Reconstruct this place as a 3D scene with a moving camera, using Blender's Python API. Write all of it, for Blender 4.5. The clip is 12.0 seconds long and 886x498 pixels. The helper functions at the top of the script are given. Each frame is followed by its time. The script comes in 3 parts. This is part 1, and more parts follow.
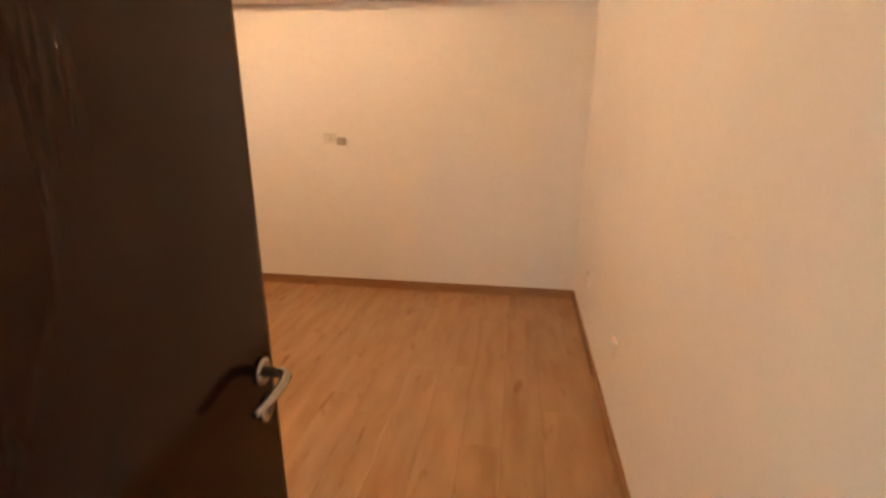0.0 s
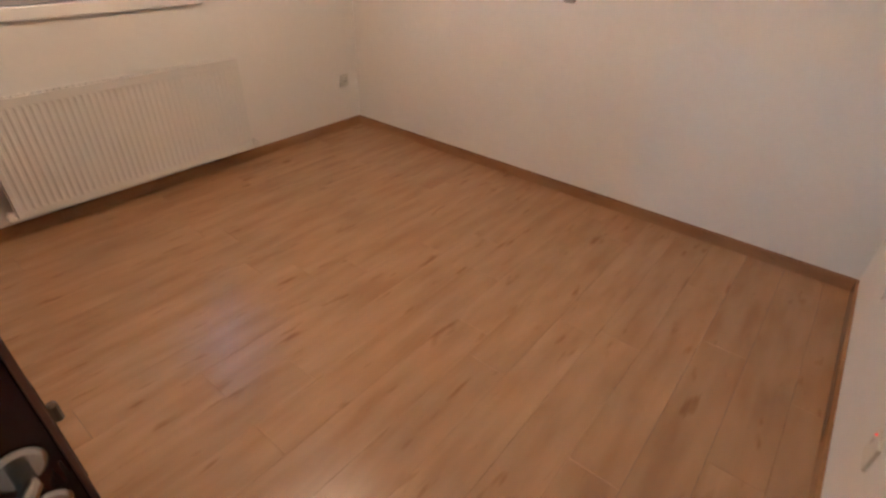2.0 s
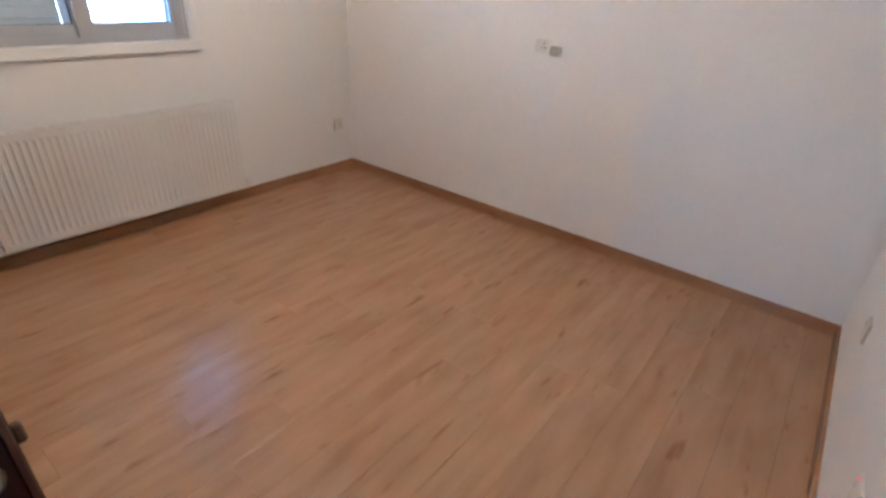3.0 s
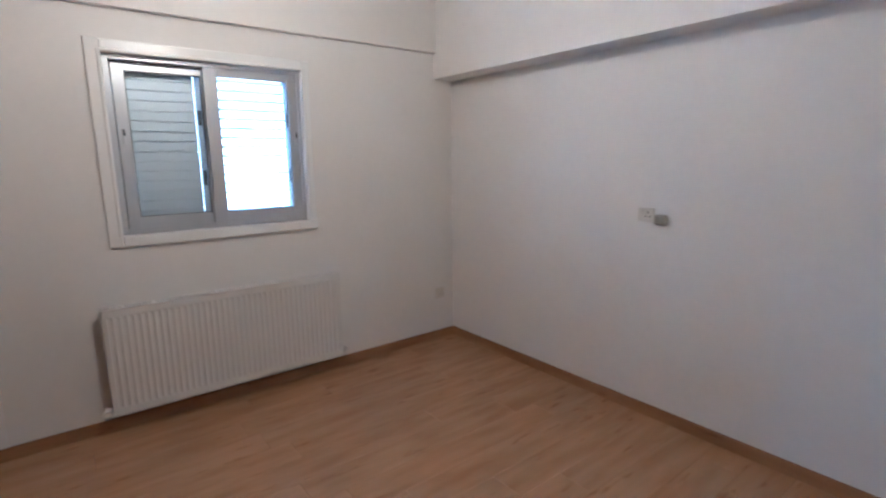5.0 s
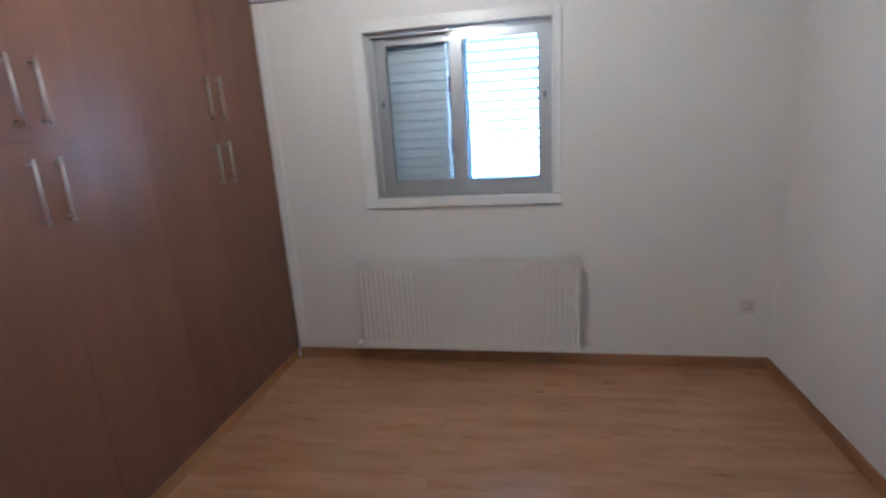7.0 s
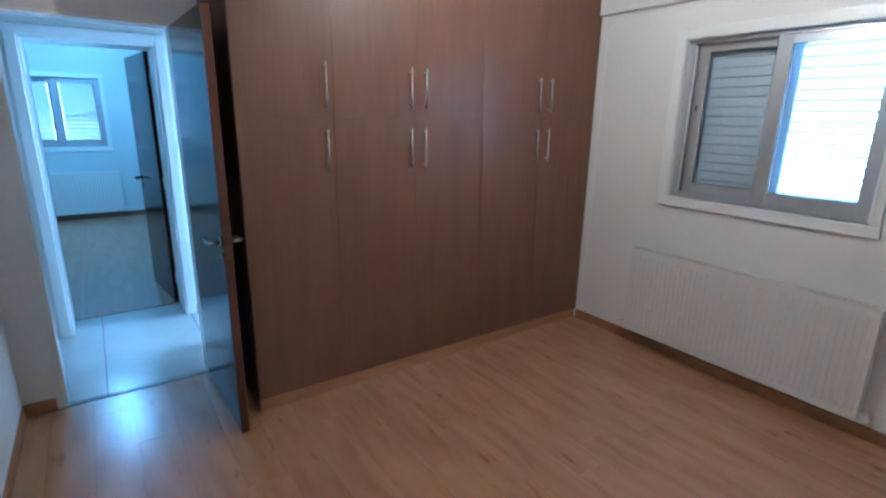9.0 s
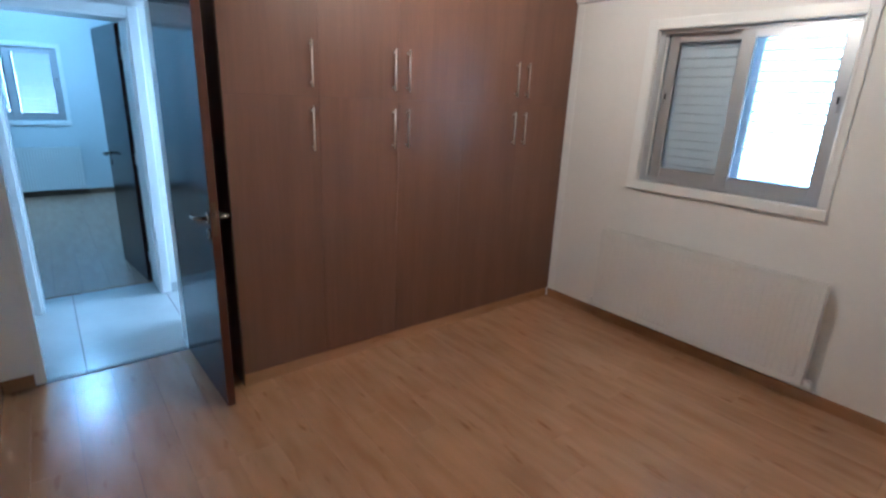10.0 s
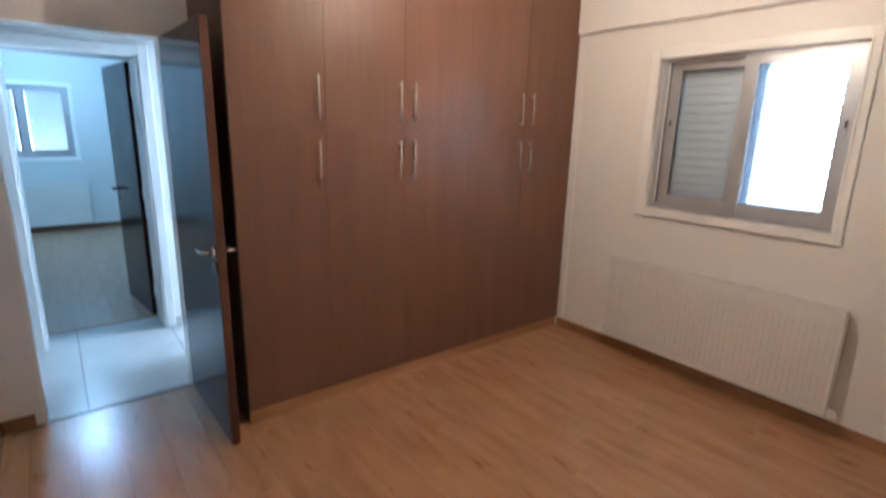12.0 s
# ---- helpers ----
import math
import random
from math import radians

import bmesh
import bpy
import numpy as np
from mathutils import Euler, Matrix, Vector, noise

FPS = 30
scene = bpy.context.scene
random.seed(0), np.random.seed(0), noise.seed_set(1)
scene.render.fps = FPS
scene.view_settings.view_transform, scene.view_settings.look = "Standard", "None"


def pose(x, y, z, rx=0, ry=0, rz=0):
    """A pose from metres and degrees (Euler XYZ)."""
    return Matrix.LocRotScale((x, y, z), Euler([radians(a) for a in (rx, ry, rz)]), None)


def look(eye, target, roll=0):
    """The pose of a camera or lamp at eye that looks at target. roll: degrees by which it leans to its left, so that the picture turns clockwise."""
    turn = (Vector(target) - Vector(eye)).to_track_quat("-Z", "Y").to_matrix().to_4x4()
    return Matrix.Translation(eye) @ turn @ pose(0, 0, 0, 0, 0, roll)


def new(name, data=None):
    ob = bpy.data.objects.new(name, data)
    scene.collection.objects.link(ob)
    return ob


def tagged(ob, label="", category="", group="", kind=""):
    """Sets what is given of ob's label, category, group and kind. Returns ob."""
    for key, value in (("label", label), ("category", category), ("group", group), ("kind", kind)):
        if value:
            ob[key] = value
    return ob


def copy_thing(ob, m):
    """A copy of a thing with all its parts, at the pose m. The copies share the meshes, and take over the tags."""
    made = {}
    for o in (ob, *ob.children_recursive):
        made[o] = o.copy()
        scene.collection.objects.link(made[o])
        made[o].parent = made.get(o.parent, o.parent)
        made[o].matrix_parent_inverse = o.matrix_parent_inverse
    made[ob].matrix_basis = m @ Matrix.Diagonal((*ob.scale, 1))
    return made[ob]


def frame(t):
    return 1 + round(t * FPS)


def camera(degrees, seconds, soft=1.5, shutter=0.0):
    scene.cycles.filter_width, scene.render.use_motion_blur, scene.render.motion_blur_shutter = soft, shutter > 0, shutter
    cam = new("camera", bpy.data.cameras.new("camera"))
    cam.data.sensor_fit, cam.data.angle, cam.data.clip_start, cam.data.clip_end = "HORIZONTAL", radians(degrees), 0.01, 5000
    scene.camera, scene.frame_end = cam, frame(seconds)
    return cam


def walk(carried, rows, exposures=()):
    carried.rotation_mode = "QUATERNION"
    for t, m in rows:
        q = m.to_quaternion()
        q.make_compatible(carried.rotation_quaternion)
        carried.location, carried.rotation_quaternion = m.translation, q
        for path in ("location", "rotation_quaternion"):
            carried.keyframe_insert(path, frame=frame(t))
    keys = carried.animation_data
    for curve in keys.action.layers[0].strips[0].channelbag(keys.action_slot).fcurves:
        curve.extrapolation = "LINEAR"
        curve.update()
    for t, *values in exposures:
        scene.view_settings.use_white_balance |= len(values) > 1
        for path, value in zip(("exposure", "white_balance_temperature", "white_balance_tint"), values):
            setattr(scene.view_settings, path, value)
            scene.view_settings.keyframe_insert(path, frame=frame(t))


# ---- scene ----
cam = camera(83.3, 12.0, soft=2.5, shutter=0.5)
PATH = [
    (0, (3.145, 0.132, 1.502), (2.865, 2.021, 0.910), 0.11),
    (0.5, (3.152, 0.537, 1.470), (2.503, 2.347, 0.921), -0.0),
    (1, (3.197, 0.838, 1.564), (2.129, 2.386, 0.884), 0.39),
    (1.5, (3.205, 0.930, 1.516), (2.091, 2.292, 0.565), 1.1),
    (2, (3.231, 0.925, 1.509), (2.201, 2.238, 0.406), 1.92),
    (2.5, (3.231, 0.919, 1.505), (2.231, 2.260, 0.408), 2.88),
    (3, (3.269, 0.920, 1.502), (2.201, 2.319, 0.553), 3.18),
    (3.5, (3.226, 0.901, 1.538), (2.09, 2.4, 0.858), 3.1),
    (3.7, (3.247, 0.894, 1.556), (2.069, 2.412, 1.003), 2.9),
    (5.3, (3.228, 1.225, 1.509), (1.612, 2.345, 1.141), -0.8),
    (5.5, (3.129, 1.243, 1.528), (1.47, 2.285, 1.125), -1.2),
    (6, (3.014, 1.585, 1.532), (1.165, 2.228, 1.122), -3.2),
    (6.5, (3.037, 1.997, 1.548), (1.091, 2.122, 1.104), -3.6),
    (6.7, (3.008, 2.174, 1.574), (1.067, 2.103, 1.094), -3.8),
    (8.3, (2.997, 3.194, 1.561), (1.647, 1.799, 1.079), 1.5),
    (8.5, (3.017, 3.257, 1.582), (1.782, 1.762, 1.092), 1.5),
    (9, (3.126, 3.331, 1.601), (2.023, 1.746, 1.082), 1.0),
    (9.5, (3.2, 3.379, 1.596), (2.046, 1.835, 1.062), 1.7),
    (10, (3.25, 3.36, 1.595), (2.05, 1.868, 1.017), 2.5),
    (10.5, (3.249, 3.335, 1.589), (2.07, 1.898, 0.85), 2.5),
    (11, (3.236, 3.326, 1.582), (2.094, 1.911, 0.748), 2.2),
    (11.5, (3.235, 3.311, 1.603), (2.085, 1.863, 0.84), 1.8),
    (12, (3.245, 3.319, 1.597), (2.043, 1.791, 1.128), 1.5),
]
EXPOSURES = [
    (0.0, 0.68, 7400, 14), (0.5, 0.75, 6700, 12), (1.0, 0.55, 5900, 9), (1.5, 0.5, 5600, 9), (2.5, 0.62, 4500, 2), (3.7, 0.74, 4050, 0),
    (5.5, -0.03, 3850, 0), (6.5, 0.0, 3770, -1), (8.5, 0.22, 3620, -6), (9.0, 0.20, 3640, -5), (9.5, 0.22, 3870, -3), (10.0, 0.27, 3980, -2), (11.0, 0.41, 4500, 2), (12.0, 0.4, 4550, 3),
]
walk(cam, [(t, look(eye, target, roll)) for t, eye, target, roll in PATH], EXPOSURES)

# ---------------------------------------------------------------- light
world = bpy.data.worlds.new("sky")
scene.world = world
world.use_nodes = True
wn = world.node_tree.nodes
sky = wn.new("ShaderNodeTexSky")
sky.sky_type = "NISHITA"
sky.sun_disc = False
sky.sun_elevation, sky.sun_rotation = radians(50), radians(14)
wn["Background"].inputs["Strength"].default_value = 0.1
world.node_tree.links.new(sky.outputs["Color"], wn["Background"].inputs["Color"])

sun_data = bpy.data.lights.new("sun", "SUN")
sun_data.energy, sun_data.angle, sun_data.color = 3.0, radians(0.5), (1.0, 0.95, 0.87)
sun = new("sun", sun_data)
sun.matrix_world = look((2, 8, 10), (0, 0, 0))

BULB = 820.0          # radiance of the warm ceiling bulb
DAYLIGHT = 31.0       # radiance of the bright haze outside the windows
HALL_DAY = 60.0       # side daylight along the hall tiles, from an assumed unseen window

hall_data = bpy.data.lights.new("hall_daylight", "AREA")
hall_data.shape, hall_data.size, hall_data.size_y = "RECTANGLE", 0.30, 1.10
hall_data.energy, hall_data.color = HALL_DAY, (0.86, 0.95, 1.0)
hall_lamp = new("hall_daylight", hall_data)
hall_lamp.matrix_world = look((0.50, -0.43, 1.45), (3.0, -0.43, 1.30))

LED = 250.0           # radiance of the cool ceiling light in the far room

# ---------------------------------------------------------------- plan
R, D, W = 3.62, 3.80, 0.79         # side wall, socket wall, wardrobe front
DY = 0.145                         # room face of the door wall
DX0, DX1, DH = 2.694, 3.445, 2.05   # doorway
CEIL = 2.70
HY0, HY1 = 0.02, -0.95             # hall between the two door walls
FY = -1.27                         # far room face of its door wall
FX0, FX1 = 2.665, 3.435            # far doorway
FB = -5.80                         # back wall of the far room
BB = 0.07                          # baseboard height


# ---------------------------------------------------------------- materials
def material(name):
    m = bpy.data.materials.new(name)
    m.use_nodes = True
    return m, m.node_tree.nodes, m.node_tree.links, m.node_tree.nodes["Principled BSDF"]


def noise_node(nodes, links, vector, scale, detail=4, rough=0.6):
    n = nodes.new("ShaderNodeTexNoise")
    n.inputs["Scale"].default_value, n.inputs["Detail"].default_value, n.inputs["Roughness"].default_value = scale, detail, rough
    links.new(vector, n.inputs["Vector"])
    return n.outputs["Fac"]


def ramp(nodes, links, fac, stops):
    r = nodes.new("ShaderNodeValToRGB")
    e = r.color_ramp.elements
    while len(e) < len(stops):
        e.new(0.5)
    for el, (p, c) in zip(e, stops):
        el.position, el.color = p, (*c, 1) if len(c) == 3 else c
    links.new(fac, r.inputs["Fac"])
    return r.outputs["Color"]


def mix(nodes, links, kind, fac, a, b):
    m = nodes.new("ShaderNodeMix")
    m.data_type, m.blend_type = "RGBA", kind
    for value, socket in ((fac, m.inputs[0]), (a, m.inputs[6]), (b, m.inputs[7])):
        if isinstance(value, bpy.types.NodeSocket):
            links.new(value, socket)
        elif isinstance(value, tuple):
            socket.default_value = (*value, 1)
        else:
            socket.default_value = value
    return m.outputs[2]


def bump(nodes, links, height, bsdf, strength, distance):
    b = nodes.new("ShaderNodeBump")
    b.inputs["Strength"].default_value, b.inputs["Distance"].default_value = strength, distance
    links.new(height, b.inputs["Height"])
    links.new(b.outputs["Normal"], bsdf.inputs["Normal"])


def place(nodes, links, scale, object_space=False, shift=False):
    """World position (or object space), stretched; shift moves each piece's pattern by its own random amount."""
    if object_space:
        v = nodes.new("ShaderNodeTexCoord").outputs["Object"]
    else:
        v = nodes.new("ShaderNodeNewGeometry").outputs["Position"]
    if shift:
        info = nodes.new("ShaderNodeObjectInfo")
        big = nodes.new("ShaderNodeVectorMath")
        big.operation = "MULTIPLY_ADD"
        links.new(info.outputs["Random"], big.inputs[0])
        big.inputs[1].default_value = (7.3, 31.7, 3.1)
        links.new(v, big.inputs[2])
        v = big.outputs[0]
    m = nodes.new("ShaderNodeVectorMath")
    m.operation = "MULTIPLY"
    links.new(v, m.inputs[0])
    m.inputs[1].default_value = scale
    return m.outputs[0]


def plain(name, colour, rough, metal=0.0, grain=0.0, scale=60.0, vary=0.06):
    m, n, l, b = material(name)
    v = place(n, l, (1, 1, 1))
    dark = tuple(c * (1 - vary) for c in colour)
    light = tuple(min(1.0, c * (1 + vary)) for c in colour)
    l.new(ramp(n, l, noise_node(n, l, v, 3.0), [(0.35, dark), (0.65, light)]), b.inputs["Base Color"])
    b.inputs["Roughness"].default_value, b.inputs["Metallic"].default_value = rough, metal
    if grain:
        bump(n, l, noise_node(n, l, v, scale, 3), b, grain, 0.002)
    return m


def paint(name, colour):
    """Roller-painted plaster: faint blotches, orange-peel relief, a few scuffs."""
    m, n, l, b = material(name)
    v = place(n, l, (1, 1, 1))
    base = ramp(n, l, noise_node(n, l, v, 1.3, 3), [(0.3, tuple(c * 0.955 for c in colour)), (0.7, colour)])
    fine = ramp(n, l, noise_node(n, l, v, 22, 5), [(0.25, (0.98, 0.977, 0.974)), (0.6, (1, 1, 1))])
    scuff = ramp(n, l, noise_node(n, l, place(n, l, (2.2, 2.2, 5.0)), 2.4, 6, 0.75), [(0.70, (1, 1, 1)), (0.80, (0.93, 0.92, 0.90))])
    c = mix(n, l, "MULTIPLY", 1.0, base, fine)
    l.new(mix(n, l, "MULTIPLY", 1.0, c, scuff), b.inputs["Base Color"])
    b.inputs["Roughness"].default_value = 0.55
    b.inputs["Specular IOR Level"].default_value = 0.3
    bump(n, l, noise_node(n, l, v, 160, 3), b, 0.06, 0.001)
    return m


def laminate(name, tint=(1, 1, 1), along="y", figure=0.62):
    """Oak-look laminate: long grain along the plank, cathedral streaks, dark knots, per-plank tone."""
    m, n, l, b = material(name)
    turn = (lambda a, c: (a, c, a)) if along == "y" else (lambda a, c: (c, a, a))
    fine = place(n, l, turn(10, 1.5), shift=True)
    streak = place(n, l, turn(13, 2.7), shift=True)
    knot = place(n, l, turn(22, 4.6), shift=True)
    g = ramp(n, l, noise_node(n, l, fine, 1.7, 4, 0.5), [(0.28, (0.352, 0.195, 0.093)), (0.5, (0.372, 0.210, 0.101)), (0.72, (0.392, 0.226, 0.110))])
    s = ramp(n, l, noise_node(n, l, streak, 1.0, 2, 0.45), [(0.30, (0.80, 0.75, 0.70)), (0.48, (0.97, 0.96, 0.95)), (0.68, (1.13, 1.14, 1.15))])
    k = ramp(n, l, noise_node(n, l, knot, 1.0, 2, 0.5), [(0.64, (1, 1, 1)), (0.73, (0.66, 0.56, 0.48)), (0.83, (0.42, 0.32, 0.26))])
    info = n.new("ShaderNodeObjectInfo")
    t = ramp(n, l, info.outputs["Random"], [(0.0, (0.96, 0.955, 0.95)), (0.5, (0.98, 0.98, 0.98)), (1.0, (1.01, 1.005, 1.0))])
    c = mix(n, l, "MULTIPLY", figure, g, s)
    c = mix(n, l, "MULTIPLY", figure, c, k)
    c = mix(n, l, "MULTIPLY", 1.0, c, t)
    c = mix(n, l, "MULTIPLY", 1.0, c, tint)
    l.new(c, b.inputs["Base Color"])
    r = ramp(n, l, noise_node(n, l, place(n, l, (1, 1, 1)), 5.0, 5), [(0.3, (0.235, 0.235, 0.235)), (0.7, (0.262, 0.262, 0.262))])
    l.new(r, b.inputs["Roughness"])
    b.inputs["Specular IOR Level"].default_value = 0.65
    bump(n, l, noise_node(n, l, fine, 6.0, 6), b, 0.05, 0.0005)
    return m


def veneer(name, dark, mid, light, rough, relief=0.03, gloss=0.3):
    """Melamine wood with upright grain; each door leaf has its own pattern."""
    m, n, l, b = material(name)
    v = place(n, l, (18, 18, 0.9), shift=True)
    w = place(n, l, (6, 6, 0.5), shift=True)
    g = ramp(n, l, noise_node(n, l, v, 3.0, 8, 0.7), [(0.3, dark), (0.5, mid), (0.72, light)])
    s = ramp(n, l, noise_node(n, l, w, 1.5, 4), [(0.35, (0.90, 0.89, 0.88)), (0.6, (1.04, 1.03, 1.01))])
    l.new(mix(n, l, "MULTIPLY", 1.0, g, s), b.inputs["Base Color"])
    smear = ramp(n, l, noise_node(n, l, place(n, l, (1, 1, 1)), 2.0, 3), [(0.3, (rough * 0.96,) * 3), (0.7, (rough * 1.06,) * 3)])
    l.new(smear, b.inputs["Roughness"])
    b.inputs["Specular IOR Level"].default_value = gloss
    bump(n, l, noise_node(n, l, v, 5.0, 5), b, relief, 0.0005)
    return m


def glowing(name, colour, strength, base=(0.8, 0.8, 0.8)):
    m, n, l, b = material(name)
    b.inputs["Base Color"].default_value = (*base, 1)
    b.inputs["Emission Color"].default_value = (*colour, 1)
    b.inputs["Emission Strength"].default_value = strength
    return m


def clear_glass(name):
    m, n, l, b = material(name)
    b.inputs["Base Color"].default_value = (0.93, 0.97, 0.98, 1)
    b.inputs["Roughness"].default_value = 0.02
    b.inputs["IOR"].default_value = 1.45
    b.inputs["Transmission Weight"].default_value = 1.0
    return m


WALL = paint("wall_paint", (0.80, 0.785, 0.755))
# far walls are white too; their dimmer, bluer colour carries the light balance
FAR_WALL = paint("far_wall_paint_dimmed", (0.66, 0.685, 0.69))
WHITE_TRIM = plain("white_gloss_paint", (0.82, 0.82, 0.80), 0.28, grain=0.05, scale=40, vary=0.02)
CEILING_PAINT = paint("ceiling_paint", (0.83, 0.82, 0.80))
FLOOR = laminate("oak_laminate")
# blue tint puts the far room's cool light into the oak colour
FAR_FLOOR = laminate("oak_laminate_cool_lit", (0.82, 0.98, 1.28), figure=0.25)
# far skirting darkened and greyed: the shade below the radiator is in its colour
FAR_SKIRT = laminate("oak_skirting_shaded", (0.42, 0.50, 0.66), "x", 0.4)
FLOOR_X = laminate("oak_laminate_across", (1.0, 0.99, 0.98), "x", 0.4)
SKIRT = laminate("oak_skirting", (0.86, 0.83, 0.80))
SKIRT_X = laminate("oak_skirting_across", (0.86, 0.83, 0.80), "x")
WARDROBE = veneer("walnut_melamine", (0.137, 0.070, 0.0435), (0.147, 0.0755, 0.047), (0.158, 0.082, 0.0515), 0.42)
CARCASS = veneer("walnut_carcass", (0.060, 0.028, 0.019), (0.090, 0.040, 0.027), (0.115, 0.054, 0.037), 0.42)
WENGE = veneer("wenge_door", (0.017, 0.0035, 0.0015), (0.019, 0.0040, 0.0018), (0.0215, 0.0046, 0.0021), 0.13, 0.0, 0.20)
LIPPING = veneer("reddish_door_lipping", (0.062, 0.022, 0.012), (0.085, 0.032, 0.017), (0.11, 0.044, 0.024), 0.38)
ENAMEL = plain("radiator_enamel", (0.73, 0.72, 0.69), 0.32, vary=0.015)
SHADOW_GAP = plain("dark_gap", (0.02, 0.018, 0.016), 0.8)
ALU = plain("satin_aluminium", (0.56, 0.57, 0.59), 0.33, 0.65, vary=0.03)
SLAT = plain("aluminium_slat_paint", (0.45, 0.495, 0.56), 0.42, 0.2, vary=0.03)
CHROME = plain("satin_nickel", (0.36, 0.33, 0.29), 0.26, 1.0, vary=0.02)
BRUSHED = plain("brushed_steel", (0.76, 0.74, 0.71), 0.30, 1.0, vary=0.03)
BRASS = plain("dull_bronze", (0.11, 0.072, 0.045), 0.42, 0.8)
BLACK = plain("black_plastic", (0.02, 0.02, 0.022), 0.4)
GASKET = plain("grey_rubber", (0.12, 0.12, 0.125), 0.5)
PLASTIC = plain("white_socket_plastic", (0.68, 0.66, 0.60), 0.35, vary=0.02)
BEIGE = plain("aged_beige_plastic", (0.41, 0.38, 0.325), 0.42)
NEON = glowing("red_neon", (1.0, 0.01, 0.01), 0.7, (0.5, 0.02, 0.02))
TILE = plain("pale_porcelain", (0.46, 0.46, 0.45), 0.22, grain=0.04, scale=25, vary=0.05)
GROUT = plain("grey_grout", (0.16, 0.155, 0.15), 0.85)
SCREED = plain("grey_screed", (0.10, 0.09, 0.08), 0.9)
GLASS = clear_glass("window_glass")
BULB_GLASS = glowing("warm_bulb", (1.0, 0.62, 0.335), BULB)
LED_FACE = glowing("cool_led", (0.66, 0.87, 0.98), LED)
HAZE = glowing("bright_outdoors", (1.0, 0.975, 0.94), DAYLIGHT)
GROUND = plain("pale_ground", (0.30, 0.28, 0.25), 0.9)


# ---------------------------------------------------------------- mesh helpers
def box(bm, x0, x1, y0, y1, z0, z1, bevel=0.0, segments=1):
    vs = [bm.verts.new((x, y, z)) for x in (x0, x1) for y in (y0, y1) for z in (z0, z1)]
    fs = [bm.faces.new([vs[i] for i in q]) for q in ((0, 1, 3, 2), (4, 6, 7, 5), (0, 4, 5, 1), (2, 3, 7, 6), (0, 2, 6, 4), (1, 5, 7, 3))]
    if bevel:
        es = list({e for f in fs for e in f.edges})
        bmesh.ops.bevel(bm, geom=es, offset=bevel, segments=segments, profile=0.5, affect="EDGES")
    return bm


def boxed(*args, **kw):
    return box(bmesh.new(), *args, **kw)


def tube(bm, points, radius, sides=10):
    """A round bar through the points, with flat ends."""
    rings = []
    pts = [Vector(p) for p in points]
    for i, p in enumerate(pts):
        a = (pts[min(i + 1, len(pts) - 1)] - pts[max(i - 1, 0)]).normalized()
        side = a.cross(Vector((0, 0, 1)))
        if side.length < 0.1:
            side = a.cross(Vector((1, 0, 0)))
        side.normalize()
        up = side.cross(a)
        r = radius[i] if isinstance(radius, (list, tuple)) else radius
        rings.append([bm.verts.new(p + r * (math.cos(2 * math.pi * k / sides) * side + math.sin(2 * math.pi * k / sides) * up)) for k in range(sides)])
    for a, b in zip(rings, rings[1:]):
        for k in range(sides):
            bm.faces.new((a[k], a[(k + 1) % sides], b[(k + 1) % sides], b[k])).smooth = True
    bm.faces.new(rings[0][::-1])
    bm.faces.new(rings[-1])
    return bm


def mesh_of(name, bm, mat):
    bmesh.ops.recalc_face_normals(bm, faces=bm.faces)
    me = bpy.data.meshes.new(name)
    bm.to_mesh(me)
    bm.free()
    me.materials.append(mat)
    return me


def whole(name, bm, mat, label="", category="", group="", kind=""):
    return tagged(new(name, mesh_of(name, bm, mat)), label, category, group, kind)


def root(name, m, label, category, group="", kind=""):
    ob = new(name)
    ob.empty_display_size = 0.05
    ob.matrix_basis = m
    return tagged(ob, label, category, group, kind)


def part(name, bm, mat, parent, label="", at=None):
    ob = new(name, bm if isinstance(bm, bpy.types.Mesh) else mesh_of(name, bm, mat))
    ob.parent = parent
    if at is not None:
        ob.matrix_basis = at
    if label:
        ob["label"] = label
    return ob


# ---------------------------------------------------------------- walls, ceilings, ground
def wall(name, pieces, label, mat=WALL):
    bm = bmesh.new()
    for p in pieces:
        box(bm, *p)
    return whole(name, bm, mat, label, "wall", kind="structure")


WY0, WY1, WZ0, WZ1 = 1.46, 2.54, 1.108, 2.075       # window opening
wall("wall_window", [(-0.24, 0, DY, WY0, 0, CEIL), (-0.24, 0, WY1, D + 0.2, 0, CEIL), (-0.24, 0, WY0, WY1, 0, WZ0), (-0.24, 0, WY0, WY1, WZ1, CEIL)],
     "white painted plaster wall around the window")
wall("wall_socket", [(0, R + 0.2, D, D + 0.2, 0, CEIL)], "white painted plaster wall with a socket at mid height")
wall("wall_side", [(R, R + 0.2, DY, D, 0, CEIL)], "white painted plaster wall beside the doorway")
wall("wall_door", [(-0.24, DX0, HY0, DY, 0, CEIL), (DX1, R + 0.2, HY0, DY, 0, CEIL), (DX0, DX1, HY0, DY, DH, CEIL)], "white painted plaster wall with the room doorway")
wall("beam_window", [(0, 0.045, W + 0.01, 3.62, 2.30, CEIL)], "shallow white plaster beam above the window")
wall("beam_socket", [(0, R, 3.62, D, 2.112, CEIL)], "deep white plaster beam along the socket wall")
whole("ceiling", boxed(-0.24, R + 0.2, HY0, D + 0.2, CEIL, CEIL + 0.2), CEILING_PAINT, "plain white painted ceiling", "ceiling", kind="structure")

